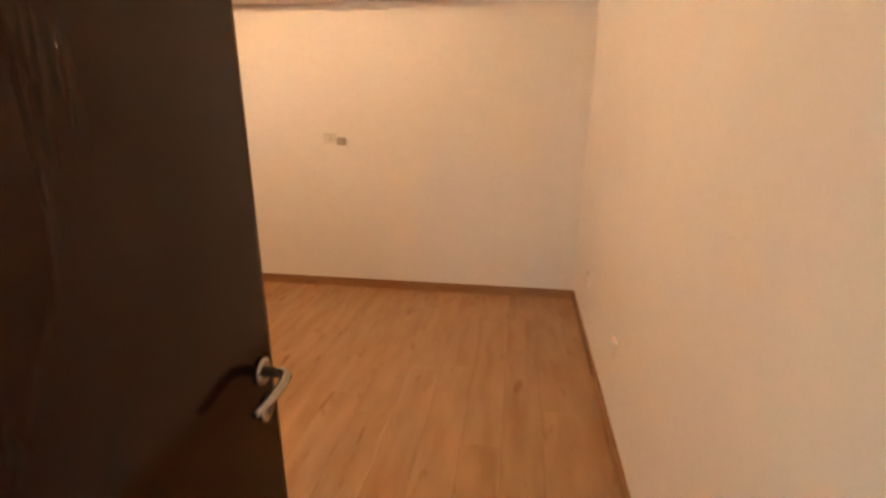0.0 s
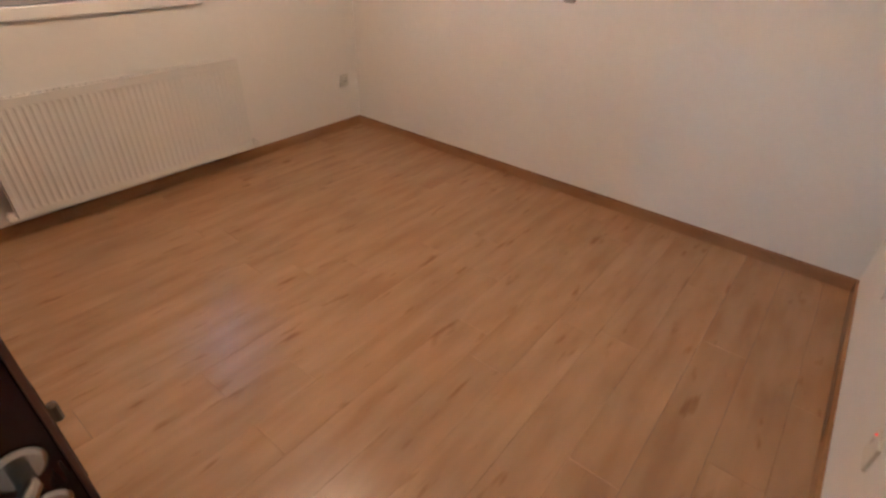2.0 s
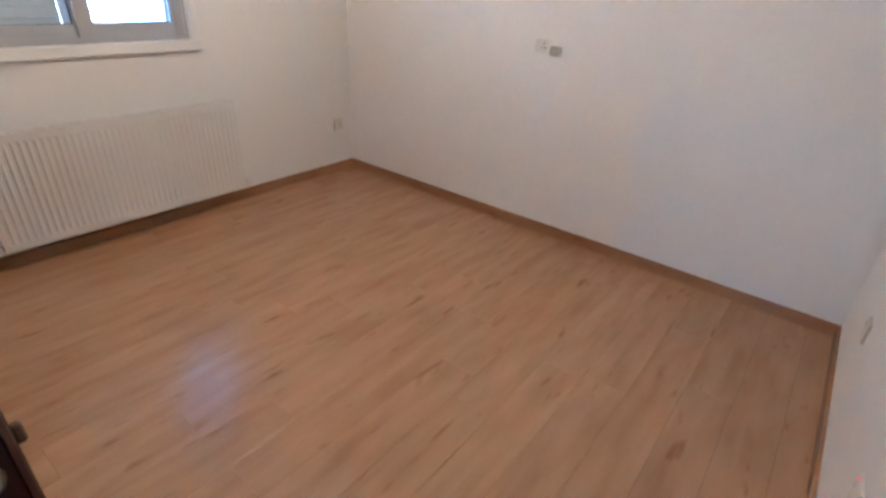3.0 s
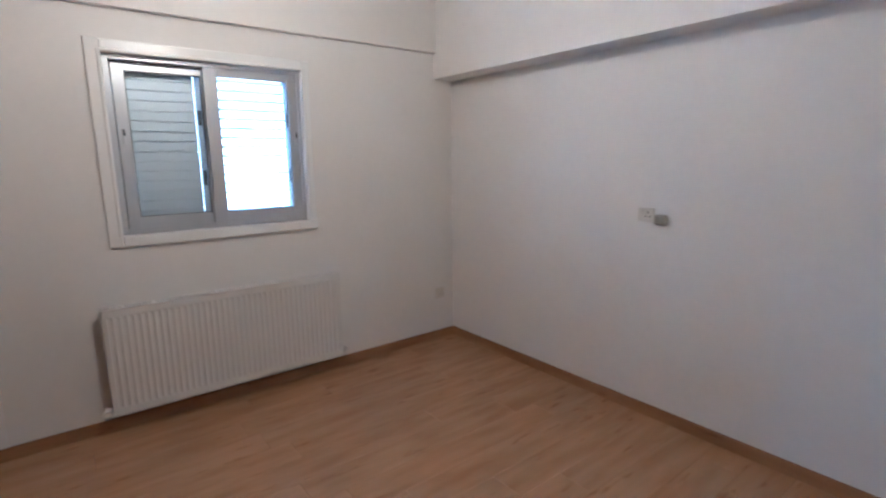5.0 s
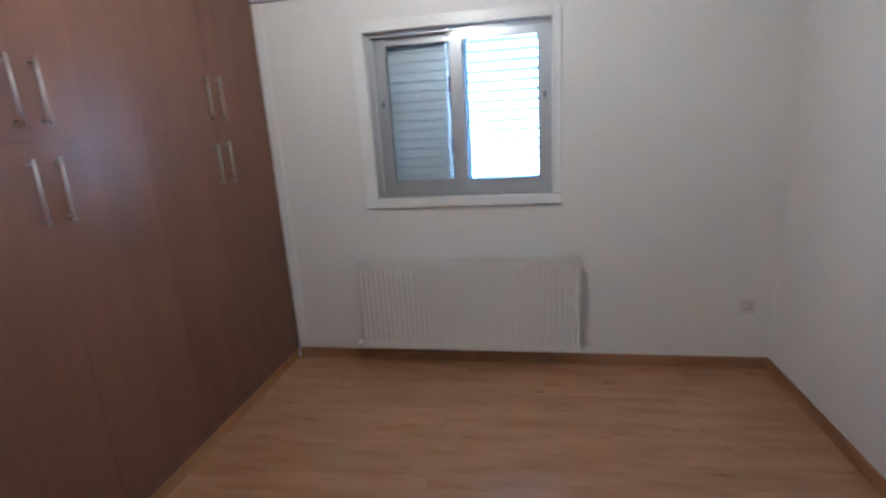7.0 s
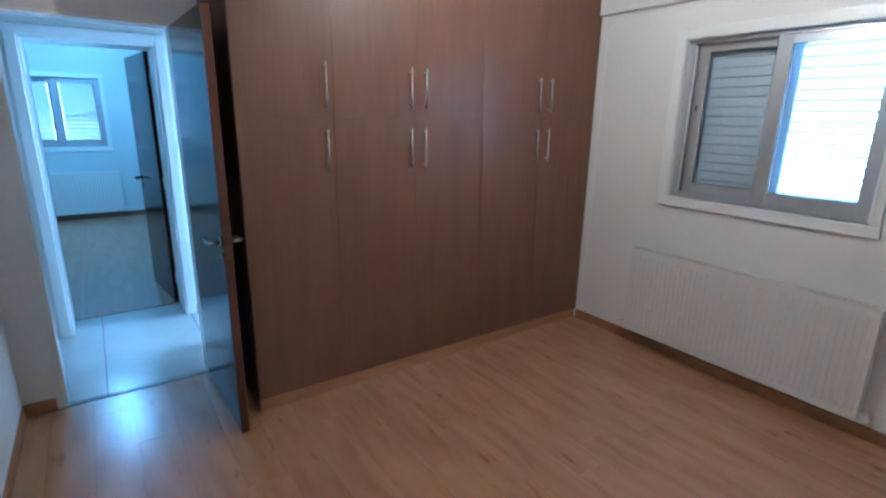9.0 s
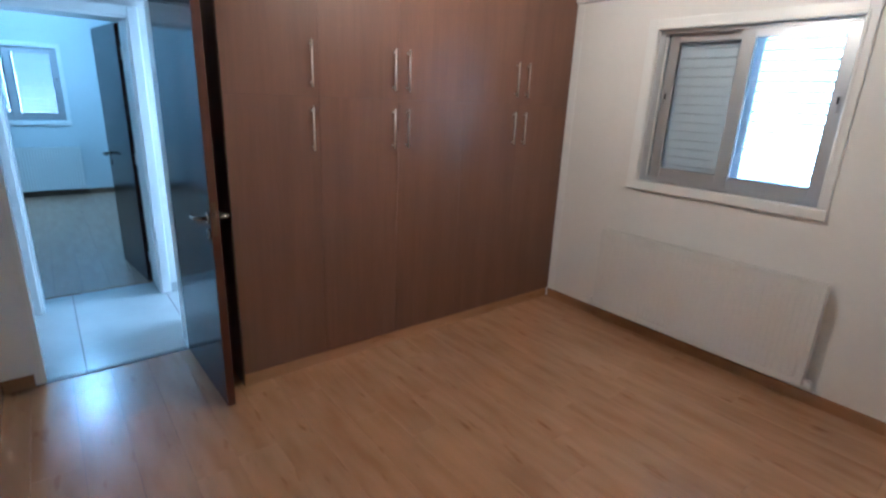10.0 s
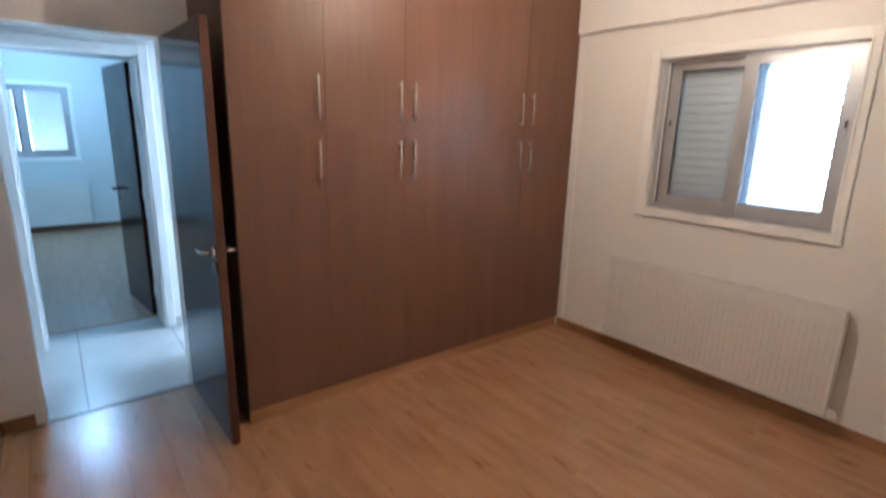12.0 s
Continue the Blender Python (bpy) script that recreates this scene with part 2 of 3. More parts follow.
# hall
HX0, HX1 = 0.6, 4.6
wall("wall_hall_far", [(HX0, FX0, FY, HY1, 0, CEIL), (FX1, HX1, FY, HY1, 0, CEIL), (FX0, FX1, FY, HY1, 2.05, CEIL)], "white hall wall with a doorway to the far room")
HWY0, HWY1, HWZ0, HWZ1 = -0.58, -0.28, 0.90, 2.00   # added hall window, out of view, sized for the side daylight
wall("wall_hall_end", [(HX0 - 0.2, HX0, FY, HWY0, 0, CEIL), (HX0 - 0.2, HX0, HWY1, HY0, 0, CEIL), (HX0 - 0.2, HX0, HWY0, HWY1, 0, HWZ0), (HX0 - 0.2, HX0, HWY0, HWY1, HWZ1, CEIL)],
     "plain white hall end wall, unseen, with a narrow window added for daylight")
# unseen blocker, added so the daylight leaves the near tiles in shade
wall("wall_hall_light_stop", [(1.78, 1.90, -0.37, HY0, 0, CEIL), (1.78, 1.90, HY1, -0.37, 2.05, CEIL)], "unseen white partition added to cut the hall daylight to a band")
wall("wall_hall_closed_end", [(HX1, HX1 + 0.15, FY, HY0, 0, CEIL)], "plain white wall closing the hall")
wall("wall_hall_near", [(R + 0.2, HX1 + 0.15, HY0, DY, 0, CEIL)], "plain white hall wall")
whole("ceiling_hall", boxed(HX0 - 0.2, HX1 + 0.15, FY, HY0, CEIL, CEIL + 0.2), CEILING_PAINT, "plain white hall ceiling", "ceiling", kind="structure")

# far room
FRX0, FRX1 = 1.2, 4.4
FWX0, FWX1, FWZ0, FWZ1 = 2.93, 4.01, 1.06, 2.027
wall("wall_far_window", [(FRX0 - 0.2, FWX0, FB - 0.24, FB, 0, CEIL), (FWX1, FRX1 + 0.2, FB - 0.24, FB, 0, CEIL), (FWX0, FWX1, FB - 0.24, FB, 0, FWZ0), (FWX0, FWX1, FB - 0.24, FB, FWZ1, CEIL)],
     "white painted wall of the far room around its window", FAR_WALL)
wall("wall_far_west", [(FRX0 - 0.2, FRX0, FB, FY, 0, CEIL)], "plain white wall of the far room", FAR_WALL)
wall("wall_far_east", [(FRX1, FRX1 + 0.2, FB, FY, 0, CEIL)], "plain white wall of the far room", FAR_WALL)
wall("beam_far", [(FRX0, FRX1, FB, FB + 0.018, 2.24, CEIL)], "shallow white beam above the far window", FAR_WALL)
whole("ceiling_far", boxed(FRX0 - 0.2, FRX1 + 0.2, FB - 0.24, FY, CEIL, CEIL + 0.2), CEILING_PAINT, "plain white ceiling of the far room", "ceiling", kind="structure")

whole("ground", boxed(-60, 60, -60, 60, -0.7, -0.5), GROUND, "pale paved ground outside the flat", "ground", kind="structure")
whole("backdrop", boxed(-7.1, -7.0, -8, 12, -0.45, 14), HAZE, "overexposed daylight haze outside the window", "backdrop", kind="structure")
whole("backdrop", boxed(-3, 9, -13.1, -13.0, -0.45, 2.6), HAZE, "overexposed daylight haze outside the far window", "backdrop", kind="structure")


# ---------------------------------------------------------------- skirting
def skirting(bm, x0, x1, y0, y1, side):
    """A strip with a rounded upper front edge; side: the way in which it faces."""
    h, r = BB, 0.005
    box(bm, x0, x1, y0, y1, 0, h - r)
    d = {"+x": (0, -r, 0, 0), "-x": (r, 0, 0, 0), "+y": (0, 0, 0, -r), "-y": (0, 0, r, 0)}[side]
    box(bm, x0 + d[0], x1 + d[1], y0 + d[2], y1 + d[3], h - r, h)
    return bm


def skirt(name, *args):
    return whole(name, skirting(bmesh.new(), *args), FAR_SKIRT if name.endswith("far") else SKIRT_X if args[-1][1] == "y" else SKIRT, "oak laminate skirting board along the wall", "skirting board", kind="structure")


skirt("baseboard_window", 0, 0.013, W + 0.004, D, "+x")
skirt("baseboard_socket", 0.013, R, D - 0.013, D, "-y")
skirt("baseboard_side", R - 0.013, R, DY + 0.013, D - 0.013, "-x")
skirt("baseboard_stub", DX1 + 0.03, R, DY, DY + 0.013, "+y")
skirt("baseboard_far", FRX0, FRX1, FB, FB + 0.013, "+y")
whole("baseboard_hall", boxed(FX1 + 0.075, FX1 + 0.4, HY1, HY1 + 0.011, 0.0, 0.075, bevel=0.002), TILE, "pale tile skirting in the hall", "skirting board", kind="structure")


whole("baseboard_hall_west", boxed(1.95, FX0 - 0.064, HY1, HY1 + 0.011, 0.0, 0.075, bevel=0.002), TILE, "pale tile skirting beside the far door frame", "skirting board", kind="structure")


# ---------------------------------------------------------------- windows
def window(name, m, label, open_right, open_left, width=1.08, height=0.967):
    """Local x along the wall, y outwards, z up from the opening's lower corner."""
    win = root(name, m, label, "window", kind="structure")
    w, h = width, height
    # moulded casing: a flat outer board with a raised inner bead
    for u0, u1, z0, z1, n in ((-0.070, 0.0, -0.062, h + 0.068, "casing"), (w, w + 0.052, 0.0, h + 0.065, "casing"), (0.0, w, h, h + 0.065, "casing")):
        part(n, boxed(u0, u1, -0.016, 0.0, z0, z1, bevel=0.004), WHITE_TRIM, win)
    part("window_sill", boxed(-0.0, w + 0.055, -0.024, 0.05, -0.062, 0.0, bevel=0.006, segments=2), WHITE_TRIM, win, "white painted window sill board")
    for u0, u1, z0, z1 in ((-0.018, 0.0, 0.0, h + 0.018), (w, w + 0.016, 0.0, h + 0.018), (0.0, w, h, h + 0.018)):
        part("bead", boxed(u0, u1, -0.022, -0.016, z0, z1, bevel=0.003), WHITE_TRIM, win)
    # aluminium outer frame with two tracks
    f = bmesh.new()
    for u0, u1, z0, z1 in ((0.0, 0.022, 0.0, h), (w - 0.018, w, 0.0, h), (0.022, w - 0.018, h - 0.022, h), (0.022, w - 0.018, 0.0, 0.016)):
        box(f, u0, u1, 0.026, 0.130, z0, z1)
    for y in (0.032, 0.072, 0.110):
        box(f, 0.022, w - 0.018, y, y + 0.005, 0.016, 0.030)
        box(f, 0.022, 0.034, y, y + 0.004, 0.030, h - 0.022)
    part("window_frame", f, ALU, win, "satin aluminium sliding frame")
    # white paint stands in for the bright reflection along the aluminium track
    part("track_glint", boxed(0.022, 0.036, 0.060, 0.064, 0.030, h - 0.024, bevel=0.001), WHITE_TRIM, win, "upright track fin painted white for its bright reflection")
    # sashes
    for u0, u1, y0, lock in ((0.042, 0.560, 0.080, 0.052), (0.497, w - 0.010, 0.040, 0.532)):
        s = bmesh.new()
        d, sl, sr, top, bot = 0.028, (0.064 if lock < 0.3 else 0.078), 0.066, 0.050, 0.068
        zt, zb = h - 0.020, 0.022
        box(s, u0, u0 + sl, y0, y0 + d, zb, zt, bevel=0.003)
        box(s, u1 - sr, u1, y0, y0 + d, zb, zt, bevel=0.003)
        box(s, u0 + sl, u1 - sr, y0 + 0.002, y0 + d - 0.002, zt - top, zt)
        box(s, u0 + sl, u1 - sr, y0 + 0.002, y0 + d - 0.002, zb, zb + bot)
        sash = part("sash", s, ALU, win, "sliding aluminium sash")
        g = bmesh.new()
        for a, b_, c_, e in ((u0 + sl, u0 + sl + 0.004, zb + bot, zt - top), (u1 - sr - 0.004, u1 - sr, zb + bot, zt - top)):
            box(g, a, b_, y0 + 0.008, y0 + d - 0.008, c_, e)
        box(g, u0 + sl + 0.004, u1 - sr - 0.004, y0 + 0.008, y0 + d - 0.008, zt - top - 0.004, zt - top)
        box(g, u0 + sl + 0.004, u1 - sr - 0.004, y0 + 0.008, y0 + d - 0.008, zb + bot, zb + bot + 0.004)
        part("gasket", g, GASKET, sash, "dark grey rubber glazing gasket")
        pane = part("pane", boxed(u0 + sl + 0.004, u1 - sr - 0.004, y0 + 0.012, y0 + 0.016, zb + bot + 0.004, zt - top - 0.004), GLASS, sash, "clear window glass")
        pane.visible_shadow = False
        lu = u0 + 0.030 if lock < 0.3 else u1 - 0.030
        part("sash_lock", boxed(lu - 0.008, lu + 0.008, y0 - 0.010, y0, 0.50, 0.585, bevel=0.003), ALU, sash)
        part("lock_slot", boxed(lu - 0.005, lu + 0.005, y0 - 0.0125, y0 - 0.010, 0.545, 0.580), BLACK, sash, "dark finger slot of the lock")
    # louvred shutters outside
    for u0, u1, tilt, sl, sw in ((0.0, w / 2 - 0.031, open_left, 0.055, 0.045), (w / 2 - 0.024, w, open_right, 0.080, 0.072)):
        s = bmesh.new()
        y0, y1 = 0.136, 0.166
        box(s, u0, u0 + sl, y0, y1, 0.0, h, bevel=0.003)
        box(s, u1 - sw, u1, y0, y1, 0.0, h, bevel=0.003)
        box(s, u0 + sl, u1 - sw, y0, y1, 0.0, 0.06)
        box(s, u0 + sl, u1 - sw, y0, y1, h - 0.05, h)
        shutter = part("shutter", s, SLAT, win, "aluminium louvred shutter")
        bm = bmesh.new()
        half, wide, thick = (u1 - u0 - sl - sw) / 2 - 0.003, 0.033, 0.0035
        if tilt > 60:   # shut: flat slats, each with a set-back tongue behind the next one's edge
            flat = 0.0262
            prof = [(-flat, -thick), (flat, -thick), (flat, -0.0075), (flat + 0.013, -0.0075), (flat + 0.013, -0.0037), (flat, -0.0036), (flat - 0.002, 0.0015), (-flat + 0.001, 0.0060)]
        else:
            prof = [(-wide, -thick * 0.3), (-wide * 0.5, -thick), (wide * 0.5, -thick), (wide, -thick * 0.3), (wide, thick * 0.3), (wide * 0.5, thick), (-wide * 0.5, thick), (-wide, thick * 0.3)]
        ends = [[bm.verts.new((x, a, c)) for a, c in prof] for x in (-half, half)]
        for k in range(8):
            bm.faces.new((ends[0][k], ends[0][(k + 1) % 8], ends[1][(k + 1) % 8], ends[1][k]))
        bm.faces.new(ends[0]), bm.faces.new(ends[1][::-1])
        slat = mesh_of("slat", bm, SLAT)
        count = 15
        pitch = (h - 0.11) / count
        for k in range(count):
            part("slat", slat, SLAT, shutter, at=pose((u0 + sl + u1 - sw) / 2, (y0 + y1) / 2, 0.06 + pitch * (k + 0.5), tilt))
        for zc in (0.30, 0.66):
            cu = u1 - sw + 0.018
            part("catch", boxed(cu - 0.012, cu + 0.008, y0 - 0.016, y0, zc - 0.045, zc + 0.045, bevel=0.004), BLACK, shutter, "dark shutter catch")
    return win


window("window_1", pose(0, WY0, WZ0, 0, 0, 90), "white-cased aluminium sliding window with louvred shutters behind", -17, 90)
window("window_2", pose(FWX1, FB, FWZ0, 0, 0, 180), "aluminium sliding window with half-open louvred shutters in the far room", -58, -58)


# ---------------------------------------------------------------- radiators
def radiator(m, label, length=1.395, height=0.60):
    """Local x along the wall, y into the room, z up from the floor; the panel hangs clear of both."""
    rad = root("radiator", m, label, "radiator", "panel radiators")
    z0, z1 = 0.122, 0.122 + height
    yb, yf = 0.030, 0.098
    pitch = 0.0332
    bm = bmesh.new()
    rows = [(z0, 0), (z0 + 0.034, 0), (z0 + 0.050, 1), (z1 - 0.050, 1), (z1 - 0.034, 0), (z1, 0)]
    us = [(0.0, 0), (0.016, 0)]
    n = int((length - 0.032) / pitch)
    start = (length - n * pitch) / 2
    for k in range(n):
        a = start + k * pitch
        us += [(a + 0.004, 0), (a + 0.010, 1), (a + pitch - 0.010, 1), (a + pitch - 0.004, 0)]
    us += [(length - 0.016, 0), (length, 0)]
    grid = [[bm.verts.new((u, yf - 0.0048 * fu * fz, z)) for u, fu in us] for z, fz in rows]
    for a, b in zip(grid, grid[1:]):
        for k in range(len(us) - 1):
            bm.faces.new((a[k], a[k + 1], b[k + 1], b[k]))
    part("front_panel", bm, ENAMEL, rad, "white fluted steel front panel")
    part("rear_panel", boxed(0.004, length - 0.004, yb, yb + 0.012, z0 + 0.004, z1 - 0.012), ENAMEL, rad)
    for u in (0.0, length - 0.0035):
        part("side_panel", boxed(u, u + 0.0035, yb, yf - 0.001, z0 + 0.004, z1 - 0.002, bevel=0.001), ENAMEL, rad)
    g = bmesh.new()
    box(g, 0.0, length, yf - 0.012, yf + 0.003, z1, z1 + 0.007, bevel=0.002)
    box(g, 0.0, length, yb, yb + 0.010, z1 - 0.002, z1 + 0.006, bevel=0.002)
    for k in range(46):
        u = 0.012 + k * (length - 0.03) / 45
        box(g, u, u + 0.006, yb + 0.010, yf - 0.012, z1 - 0.002, z1 + 0.004)
    part("top_grille", g, ENAMEL, rad, "white slotted top grille")
    part("lower_channel", boxed(0.002, length - 0.002, yb + 0.014, yf - 0.003, z0 + 0.001, z0 + 0.022), ENAMEL, rad)
    for u, s in ((-0.030, -1), (length + 0.030, 1)):
        v = bmesh.new()
        tube(v, [(u - s * 0.034, 0.062, z0 + 0.03), (u, 0.062, z0 + 0.03)], 0.011, 10)
        tube(v, [(u, 0.062, z0 + 0.045), (u, 0.062, z0 - 0.006), (u, 0.05, z0 - 0.018), (u, -0.004, z0 - 0.018)], 0.0085, 10)
        valve = part("valve", v, BRUSHED, rad, "steel radiator valve")
        part("valve_knob", tube(bmesh.new(), [(u, 0.062, z0 + 0.016), (u, 0.075, z0 + 0.018), (u, 0.096, z0 + 0.020), (u, 0.100, z0 + 0.020)], [0.019, 0.022, 0.021, 0.015], 16), ENAMEL, valve, "white valve knob")
    for u in (0.22, length - 0.22):
        part("bracket", boxed(u - 0.015, u + 0.015, 0.0, yb, z0 + 0.08, z1 - 0.08), ENAMEL, rad)
    return rad


main_radiator = radiator(pose(0, 2.700, 0, 0, 0, -90), "long white fluted panel radiator hung under the window")
far_radiator = copy_thing(main_radiator, pose(2.835, FB, -0.03, 0, 0, 0))
tagged(far_radiator, "white panel radiator under the far room's window")


# ---------------------------------------------------------------- wardrobe
def bar_handle(parent, x, y, z0, z1):
    bm = bmesh.new()
    tube(bm, [(x, y + 0.027, z0), (x, y + 0.027, z1)], 0.0043, 10)
    for z in (z0 + 0.018, z1 - 0.018):
        tube(bm, [(x, y, z), (x, y + 0.027, z)], 0.0038, 8)
    return part("handle", bm, BRUSHED, parent, "brushed steel bar handle")


wardrobe = root("wardrobe", pose(0, 0, 0), "walnut-brown built-in wardrobe with two tiers of closed doors", "wardrobe")
seams = [2.558, 2.067, 1.567, 1.063, 0.545, 0.008]
WTOP, WSPLIT, WBOT = CEIL - 0.02, 1.577, 0.078
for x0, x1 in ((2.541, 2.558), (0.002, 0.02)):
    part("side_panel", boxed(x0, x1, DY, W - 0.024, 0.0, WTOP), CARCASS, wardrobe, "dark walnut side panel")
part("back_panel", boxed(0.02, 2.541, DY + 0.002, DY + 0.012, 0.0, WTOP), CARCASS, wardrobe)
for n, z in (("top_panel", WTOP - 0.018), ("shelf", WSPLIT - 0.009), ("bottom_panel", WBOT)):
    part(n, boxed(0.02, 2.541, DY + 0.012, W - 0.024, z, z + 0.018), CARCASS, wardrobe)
part("plinth", boxed(0.016, 2.558, W - 0.020, W - 0.006, 0.0, WBOT - 0.003, bevel=0.002), FLOOR_X, wardrobe, "oak laminate plinth strip")
handle_x = [2.112, 1.605, 1.508, 0.596, 0.490]
for k in range(5):
    x1, x0 = seams[k] - 0.0005, seams[k + 1] + 0.0005
    for z0, z1, h0, h1 in ((WBOT, WSPLIT - 0.001, 1.300, 1.524), (WSPLIT + 0.001, WTOP, 1.628, 1.852)):
        leaf = part("wardrobe_door", boxed(x0, x1, W - 0.018, W, z0, z1, bevel=0.0008), WARDROBE, wardrobe)
        bar_handle(leaf, handle_x[k], W, h0, h1)


whole("trim_wardrobe", boxed(0.0, 0.006, W + 0.003, W + 0.063, BB, 2.298, bevel=0.002, segments=2), CEILING_PAINT, "white painted filler strip between wardrobe and wall", "trim", kind="structure")


# ---------------------------------------------------------------- doors
def lever(leaf, u, v, s, z):
    """Lever set on one face of a door leaf: local x along the leaf, v the face, s its outward sign."""
    part("rose", tube(bmesh.new(), [(u, v, z), (u, v + s * 0.005, z), (u, v + s * 0.009, z)], [0.027, 0.027, 0.021], 20), CHROME, leaf, "satin nickel handle rose")
    bm = bmesh.new()
    tube(bm, [(u, v + s * 0.009, z), (u, v + s * 0.040, z), (u - 0.010, v + s * 0.052, z), (u - 0.035, v + s * 0.055, z - 0.002),
              (u - 0.085, v + s * 0.052, z - 0.006), (u - 0.122, v + s * 0.046, z - 0.004)], [0.010, 0.010, 0.0105, 0.0095, 0.0085, 0.0075], 12)
    part("lever", bm, CHROME, leaf, "curved satin nickel lever")
    part("key_rose", tube(bmesh.new(), [(u, v, z - 0.078), (u, v + s * 0.005, z - 0.078), (u, v + s * 0.008, z - 0.078)], [0.026, 0.026, 0.021], 20), CHROME, leaf, "satin nickel keyhole rose")
    part("keyhole", boxed(u - 0.003, u + 0.003, v + s * 0.0075, v + s * 0.0092, z - 0.090, z - 0.068), BLACK, leaf)


def door(name, m, label, length, height=2.03, thick=0.032, side=1, knuckle_out=True):
    """Local x from the hinge edge to the latch edge, y the thickness, z up."""
    d = root(name, m, label, "door", kind="structure")
    y0, y1 = (0, thick) if side > 0 else (-thick, 0)
    leaf = part("leaf", boxed(0.0, length - 0.008, y0, y1, 0.008, height, bevel=0.0015), WENGE, d, "dark wenge door leaf")
    part("lipping", boxed(length - 0.008, length, y0, y1, 0.008, height, bevel=0.0015), LIPPING, d, "reddish-brown edge lipping")
    part("latch_plate", boxed(length, length + 0.0015, (y0 + y1) / 2 - 0.011, (y0 + y1) / 2 + 0.011, 0.93, 1.09), BRASS, d, "dull brass latch plate")
    part("latch_bolt", boxed(length + 0.0015, length + 0.012, (y0 + y1) / 2 - 0.006, (y0 + y1) / 2 + 0.006, 1.022, 1.050, bevel=0.003), BRASS, d)
    lever(leaf, length - 0.045, y1, 1, 1.010)
    lever(leaf, length - 0.045, y0, -1, 1.010)
    yk = y1 if knuckle_out else y0
    for z in (0.22, 1.03, 1.82):
        part("hinge", tube(bmesh.new(), [(-0.004, yk, z - 0.045), (-0.004, yk, z + 0.045)], 0.007, 10), BRUSHED, d, "steel hinge knuckle")
    return d


near_angle = math.degrees(math.atan2(0.936 - 0.158, 2.691 - 2.713))
door("door_1", pose(2.713, 0.158, 0, 0, 0, near_angle), "open dark wenge door with satin nickel lever handles beside the wardrobe", 0.778, thick=0.038, side=1)
far_angle = math.degrees(math.atan2(-0.655, 0.074))
door("door_2", pose(2.686, -1.282, 0, 0, 0, far_angle), "open dark wenge door of the far room", 0.745, side=1, knuckle_out=False)


# ---------------------------------------------------------------- door linings
def lining(name, x0, x1, ya, yb, h, hall_side, label):
    t = root(name, pose(x0, yb, 0), label, "door frame", kind="structure")
    lo, hi = min(ya, yb) - 0.004 - yb, max(ya, yb) + 0.004 - yb
    w = x1 - x0
    part("jamb", boxed(0.0, 0.018, lo, hi, 0, h), WHITE_TRIM, t)
    part("jamb", boxed(w - 0.018, w, lo, hi, 0, h), WHITE_TRIM, t)
    part("head", boxed(0.018, w - 0.018, lo, hi, h - 0.018, h), WHITE_TRIM, t)
    for yc, s in hall_side:
        c0, c1 = sorted((yc - yb, yc - yb + s * 0.016))
        part("architrave", boxed(-0.062, 0.006, c0, c1, 0, h + 0.062, bevel=0.004), WHITE_TRIM, t)
        part("architrave", boxed(w - 0.006, w + 0.062, c0, c1, 0, h + 0.062, bevel=0.004), WHITE_TRIM, t)
        part("architrave", boxed(0.006, w - 0.006, c0, c1, h - 0.006, h + 0.062, bevel=0.004), WHITE_TRIM, t)
    return t


lining("trim_door_far", FX0, FX1, FY, HY1, 2.05, [(HY1 + 0.004, 1)], "white painted door lining and architrave to the far room")
lining("trim_door_near", DX0, DX1, HY0, DY - 0.006, DH, [(HY0 - 0.004, -1)], "white painted door lining of the room doorway")


# ---------------------------------------------------------------- sockets
def outlet(m, label, wide=0.086, high=0.086, neon=False, holes=True):
    """Local x along the wall, y out of the wall, z up from the plate's centre."""
    o = root("wall_socket", m, label, "socket", "wall sockets")
    part("plate", boxed(-wide / 2, wide / 2, 0.0, 0.010, -high / 2, high / 2, bevel=0.003, segments=2), PLASTIC, o)
    part("rocker", boxed(wide / 2 - 0.028, wide / 2 - 0.014, 0.010, 0.015, 0.004, 0.030, bevel=0.002), PLASTIC, o)
    for x, z, a, b in () if not holes else ((-0.012, 0.016, 0.003, 0.006), (-0.023, -0.008, 0.006, 0.0025), (-0.001, -0.008, 0.006, 0.0025)):
        part("pin_hole", boxed(x - a, x + a, 0.010, 0.0108, z - b, z + b), BLACK, o)
    if neon:
        part("neon", tube(bmesh.new(), [(wide / 2 - 0.021, 0.010, 0.036), (wide / 2 - 0.021, 0.013, 0.036)], 0.0035, 10), NEON, o, "lit red neon indicator")
    return o


outlet(pose(1.738, D, 1.184, 0, 0, 180), "white single socket at mid height on the bare wall", 0.096, 0.076)
bell = root("bed_switch", pose(1.832, D, 1.165, 0, 0, 180), "aged beige rounded switch block beside a white socket", "switch")
part("body", boxed(-0.035, 0.035, 0.0, 0.032, -0.027, 0.027, bevel=0.012, segments=4), BEIGE, bell)
part("button", tube(bmesh.new(), [(0, 0.032, 0), (0, 0.036, 0)], [0.011, 0.009], 16), BEIGE, bell)
outlet(pose(0, 3.655, 0.394, 0, 0, -90), "white single socket low on the window wall")
outlet(pose(R, 2.245, 0.405, 0, 0, 90), "white switched socket with a lit red neon near the door", neon=True, holes=False)
outlet(pose(R, 3.17, 0.40, 0, 0, 90), "white single socket low on the side wall", holes=False)


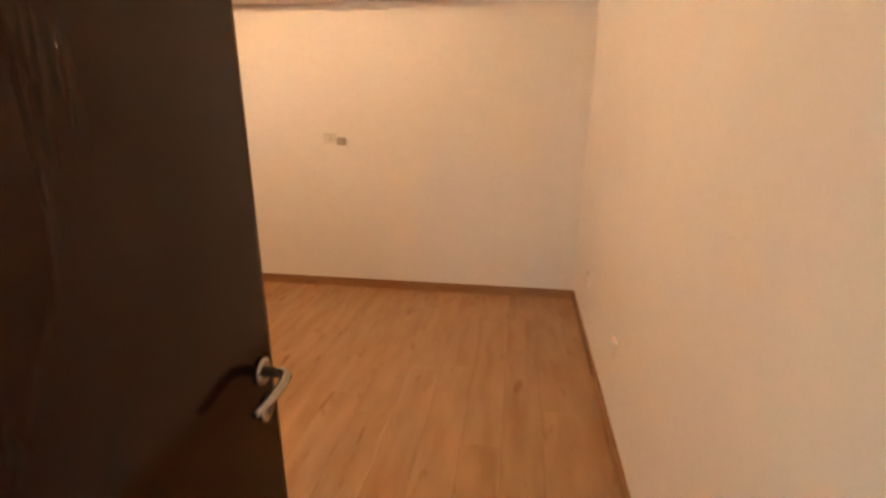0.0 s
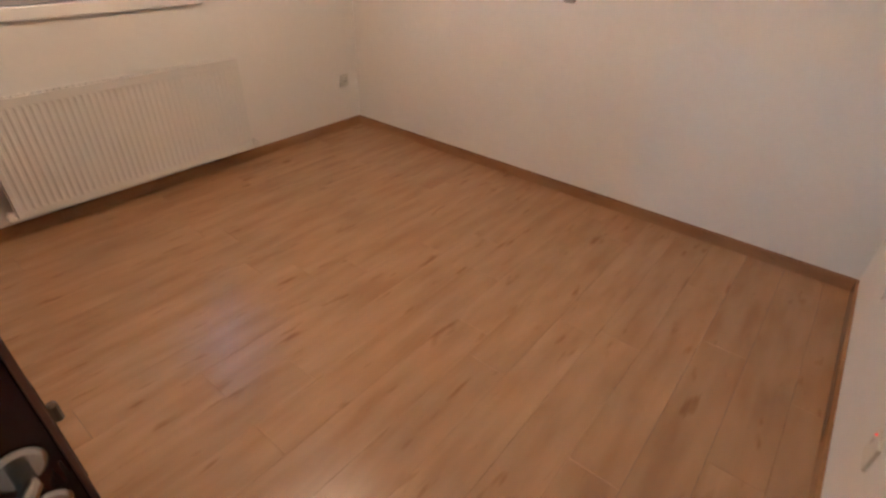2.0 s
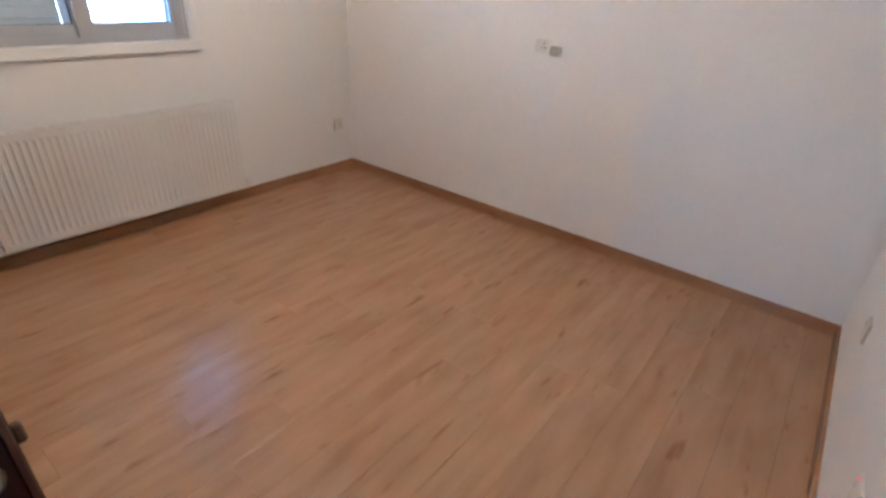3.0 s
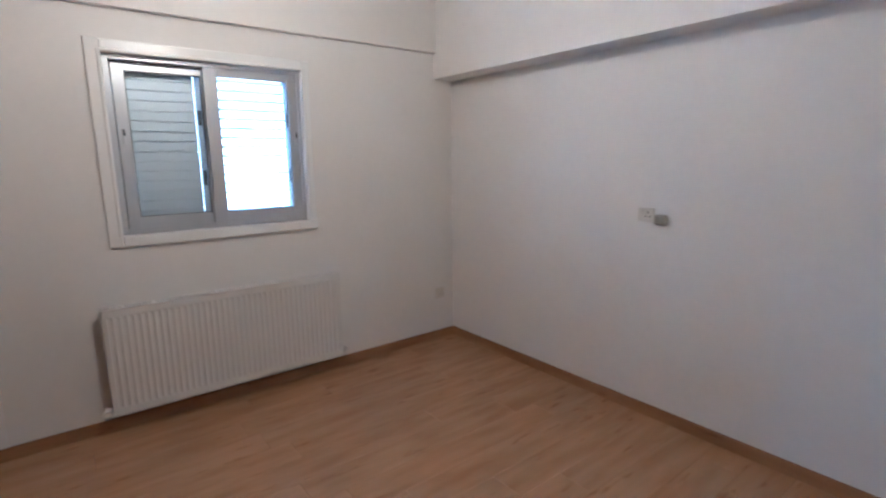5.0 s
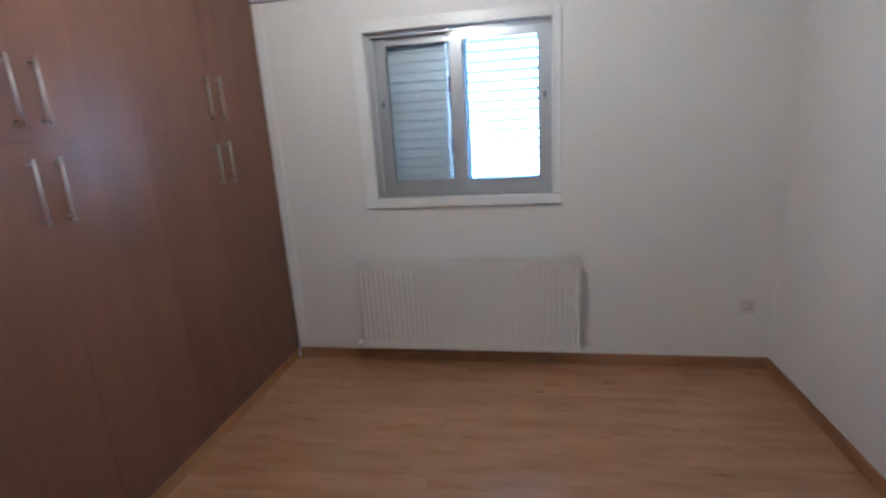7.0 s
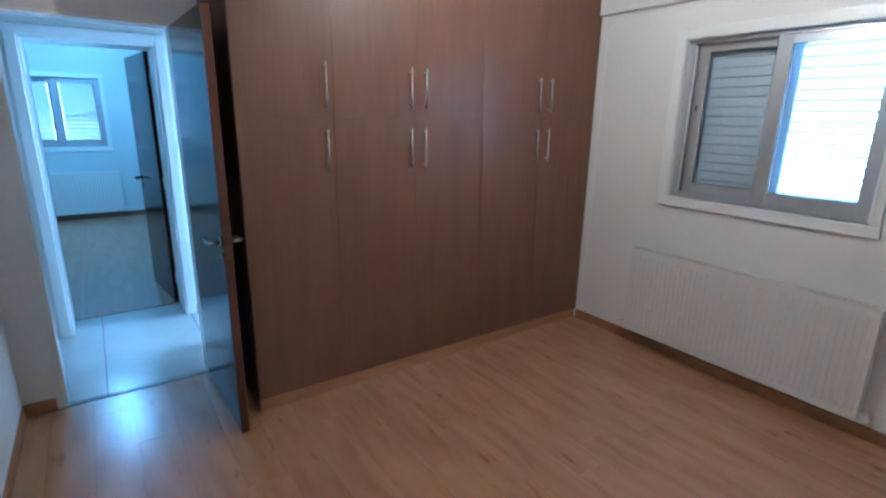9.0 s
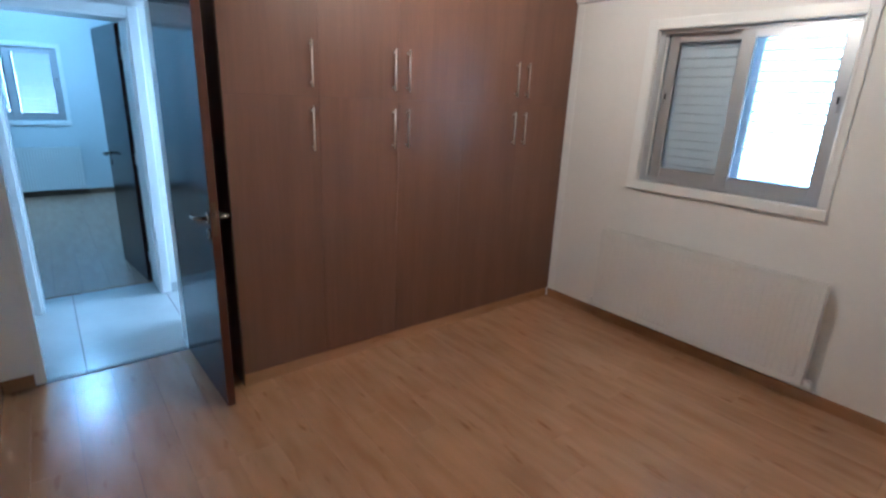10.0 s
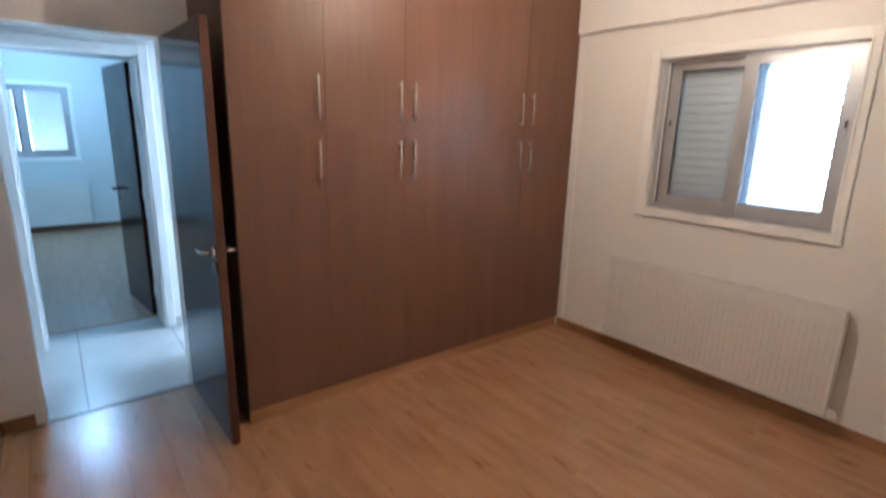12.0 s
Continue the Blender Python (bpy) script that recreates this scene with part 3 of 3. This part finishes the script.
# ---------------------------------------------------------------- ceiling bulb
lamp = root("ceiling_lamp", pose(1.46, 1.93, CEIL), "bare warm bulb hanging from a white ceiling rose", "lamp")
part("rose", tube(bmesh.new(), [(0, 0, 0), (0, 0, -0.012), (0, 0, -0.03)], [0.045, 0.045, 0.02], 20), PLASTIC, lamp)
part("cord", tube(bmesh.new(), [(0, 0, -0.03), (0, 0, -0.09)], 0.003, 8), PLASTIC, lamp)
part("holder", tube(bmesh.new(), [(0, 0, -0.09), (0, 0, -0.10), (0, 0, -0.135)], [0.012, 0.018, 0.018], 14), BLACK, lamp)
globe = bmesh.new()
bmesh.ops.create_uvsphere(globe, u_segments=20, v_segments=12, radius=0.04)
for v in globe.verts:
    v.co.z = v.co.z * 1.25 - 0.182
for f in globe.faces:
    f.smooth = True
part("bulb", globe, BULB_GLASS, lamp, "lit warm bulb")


far_light = root("ceiling_light", pose(3.20, -4.40, CEIL), "domed cool-white ceiling light in the far room", "lamp")
part("housing", tube(bmesh.new(), [(0, 0, 0), (0, 0, -0.030), (0, 0, -0.036)], [0.105, 0.105, 0.098], 28), PLASTIC, far_light)
dome = [(-0.036 - 0.095 * math.sin(math.radians(a)), 0.100 * math.cos(math.radians(a))) for a in (0, 15, 30, 45, 60, 75, 86)]
part("diffuser", tube(bmesh.new(), [(0, 0, z) for z, r in dome], [r for z, r in dome], 28), LED_FACE, far_light, "lit cool-white domed diffuser")


# ---------------------------------------------------------------- floors
def plank_mesh(name, lx, ly, chamfer=0.0004, depth=0.008):
    """A board centred on its origin, its top at z = 0, with chamfered upper edges."""
    bm = bmesh.new()
    a, b = lx / 2, ly / 2
    lay = [[bm.verts.new((sx * (a - i), sy * (b - i), z)) for sx, sy in ((-1, -1), (1, -1), (1, 1), (-1, 1))] for z, i in ((-depth, 0), (-chamfer, 0), (0, chamfer))]
    for lo, hi in zip(lay, lay[1:]):
        for k in range(4):
            bm.faces.new((lo[k], lo[(k + 1) % 4], hi[(k + 1) % 4], hi[k]))
    bm.faces.new(lay[2])
    return bm


board_cache = {}


def boards(floor, x0, x1, y0, y1, anchor, pitch, length, fixed, mat, gap=0.0011):
    """Rows of boards along y, clipped to the rectangle; fixed gives a row's known end joint by its index from the anchor."""
    rng = random.Random(11)
    k0 = math.floor((x0 - anchor) / pitch)
    k1 = math.ceil((x1 - anchor) / pitch)
    for k in range(k0, k1):
        a, b = max(x0, anchor + k * pitch), min(x1, anchor + (k + 1) * pitch)
        joint = fixed.get(k, rng.uniform(0, length))
        if b - a < 0.01:
            continue
        y = joint - length * math.ceil((joint - y0) / length)
        while y < y1:
            c, d = max(y0, y), min(y1, y + length)
            if d - c > 0.02:
                key = (round(b - a - gap, 4), round(d - c - gap, 4), mat.name)
                if key not in board_cache:
                    board_cache[key] = mesh_of("plank", plank_mesh("plank", key[0], key[1]), mat)
                part("plank", board_cache[key], mat, floor, at=pose((a + b) / 2, (c + d) / 2, 0))
            y += length


def slab(name, x0, x1, y0, y1, label, mat=SCREED, top=-0.008):
    return whole(name, boxed(x0, x1, y0, y1, -0.25, top), mat, label, "floor", kind="structure")


floor = slab("floor", -0.24, R + 0.2, DY, D + 0.2, "warm oak laminate plank floor of the bedroom")
hall_floor = slab("floor_hall", HX0 - 0.2, HX1 + 0.15, FY + 0.012, DY - 0.004, "pale glossy porcelain tile floor of the hall", GROUT, -0.0035)
far_floor = slab("floor_far", FRX0 - 0.2, FRX1 + 0.2, FB - 0.24, FY + 0.012, "oak laminate plank floor of the far room, tinted for its cool light")
boards(floor, 0.0, R, DY + 0.010, D, 3.315, 0.183, 1.285, {-1: 0.345, -2: 0.725, 0: 1.02, -3: 0.10}, FLOOR)
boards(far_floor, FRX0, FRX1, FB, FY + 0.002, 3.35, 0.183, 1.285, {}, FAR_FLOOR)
whole("threshold", boxed(DX0 + 0.018, DX1 - 0.018, DY - 0.004, DY + 0.010, -0.0079, -0.006), SHADOW_GAP, "dark threshold strip between laminate and tiles", "threshold", kind="structure")
tile_cache = {}
for i in range(-5, 3):
    a, b = max(HX0, 3.245 + i * 0.6), min(HX1, 3.845 + i * 0.6)
    for c, d in ((-1.256, -1.19), (-1.19, 0.115), (0.115, DY - 0.006)):
        key = (round(b - a - 0.006, 4), round(d - c - 0.006, 4))
        if key not in tile_cache:
            tile_cache[key] = mesh_of("tile", plank_mesh("tile", key[0], key[1], 0.001, 0.006), TILE)
        part("tile", tile_cache[key], TILE, hall_floor, at=pose((a + b) / 2, (c + d) / 2, 0))
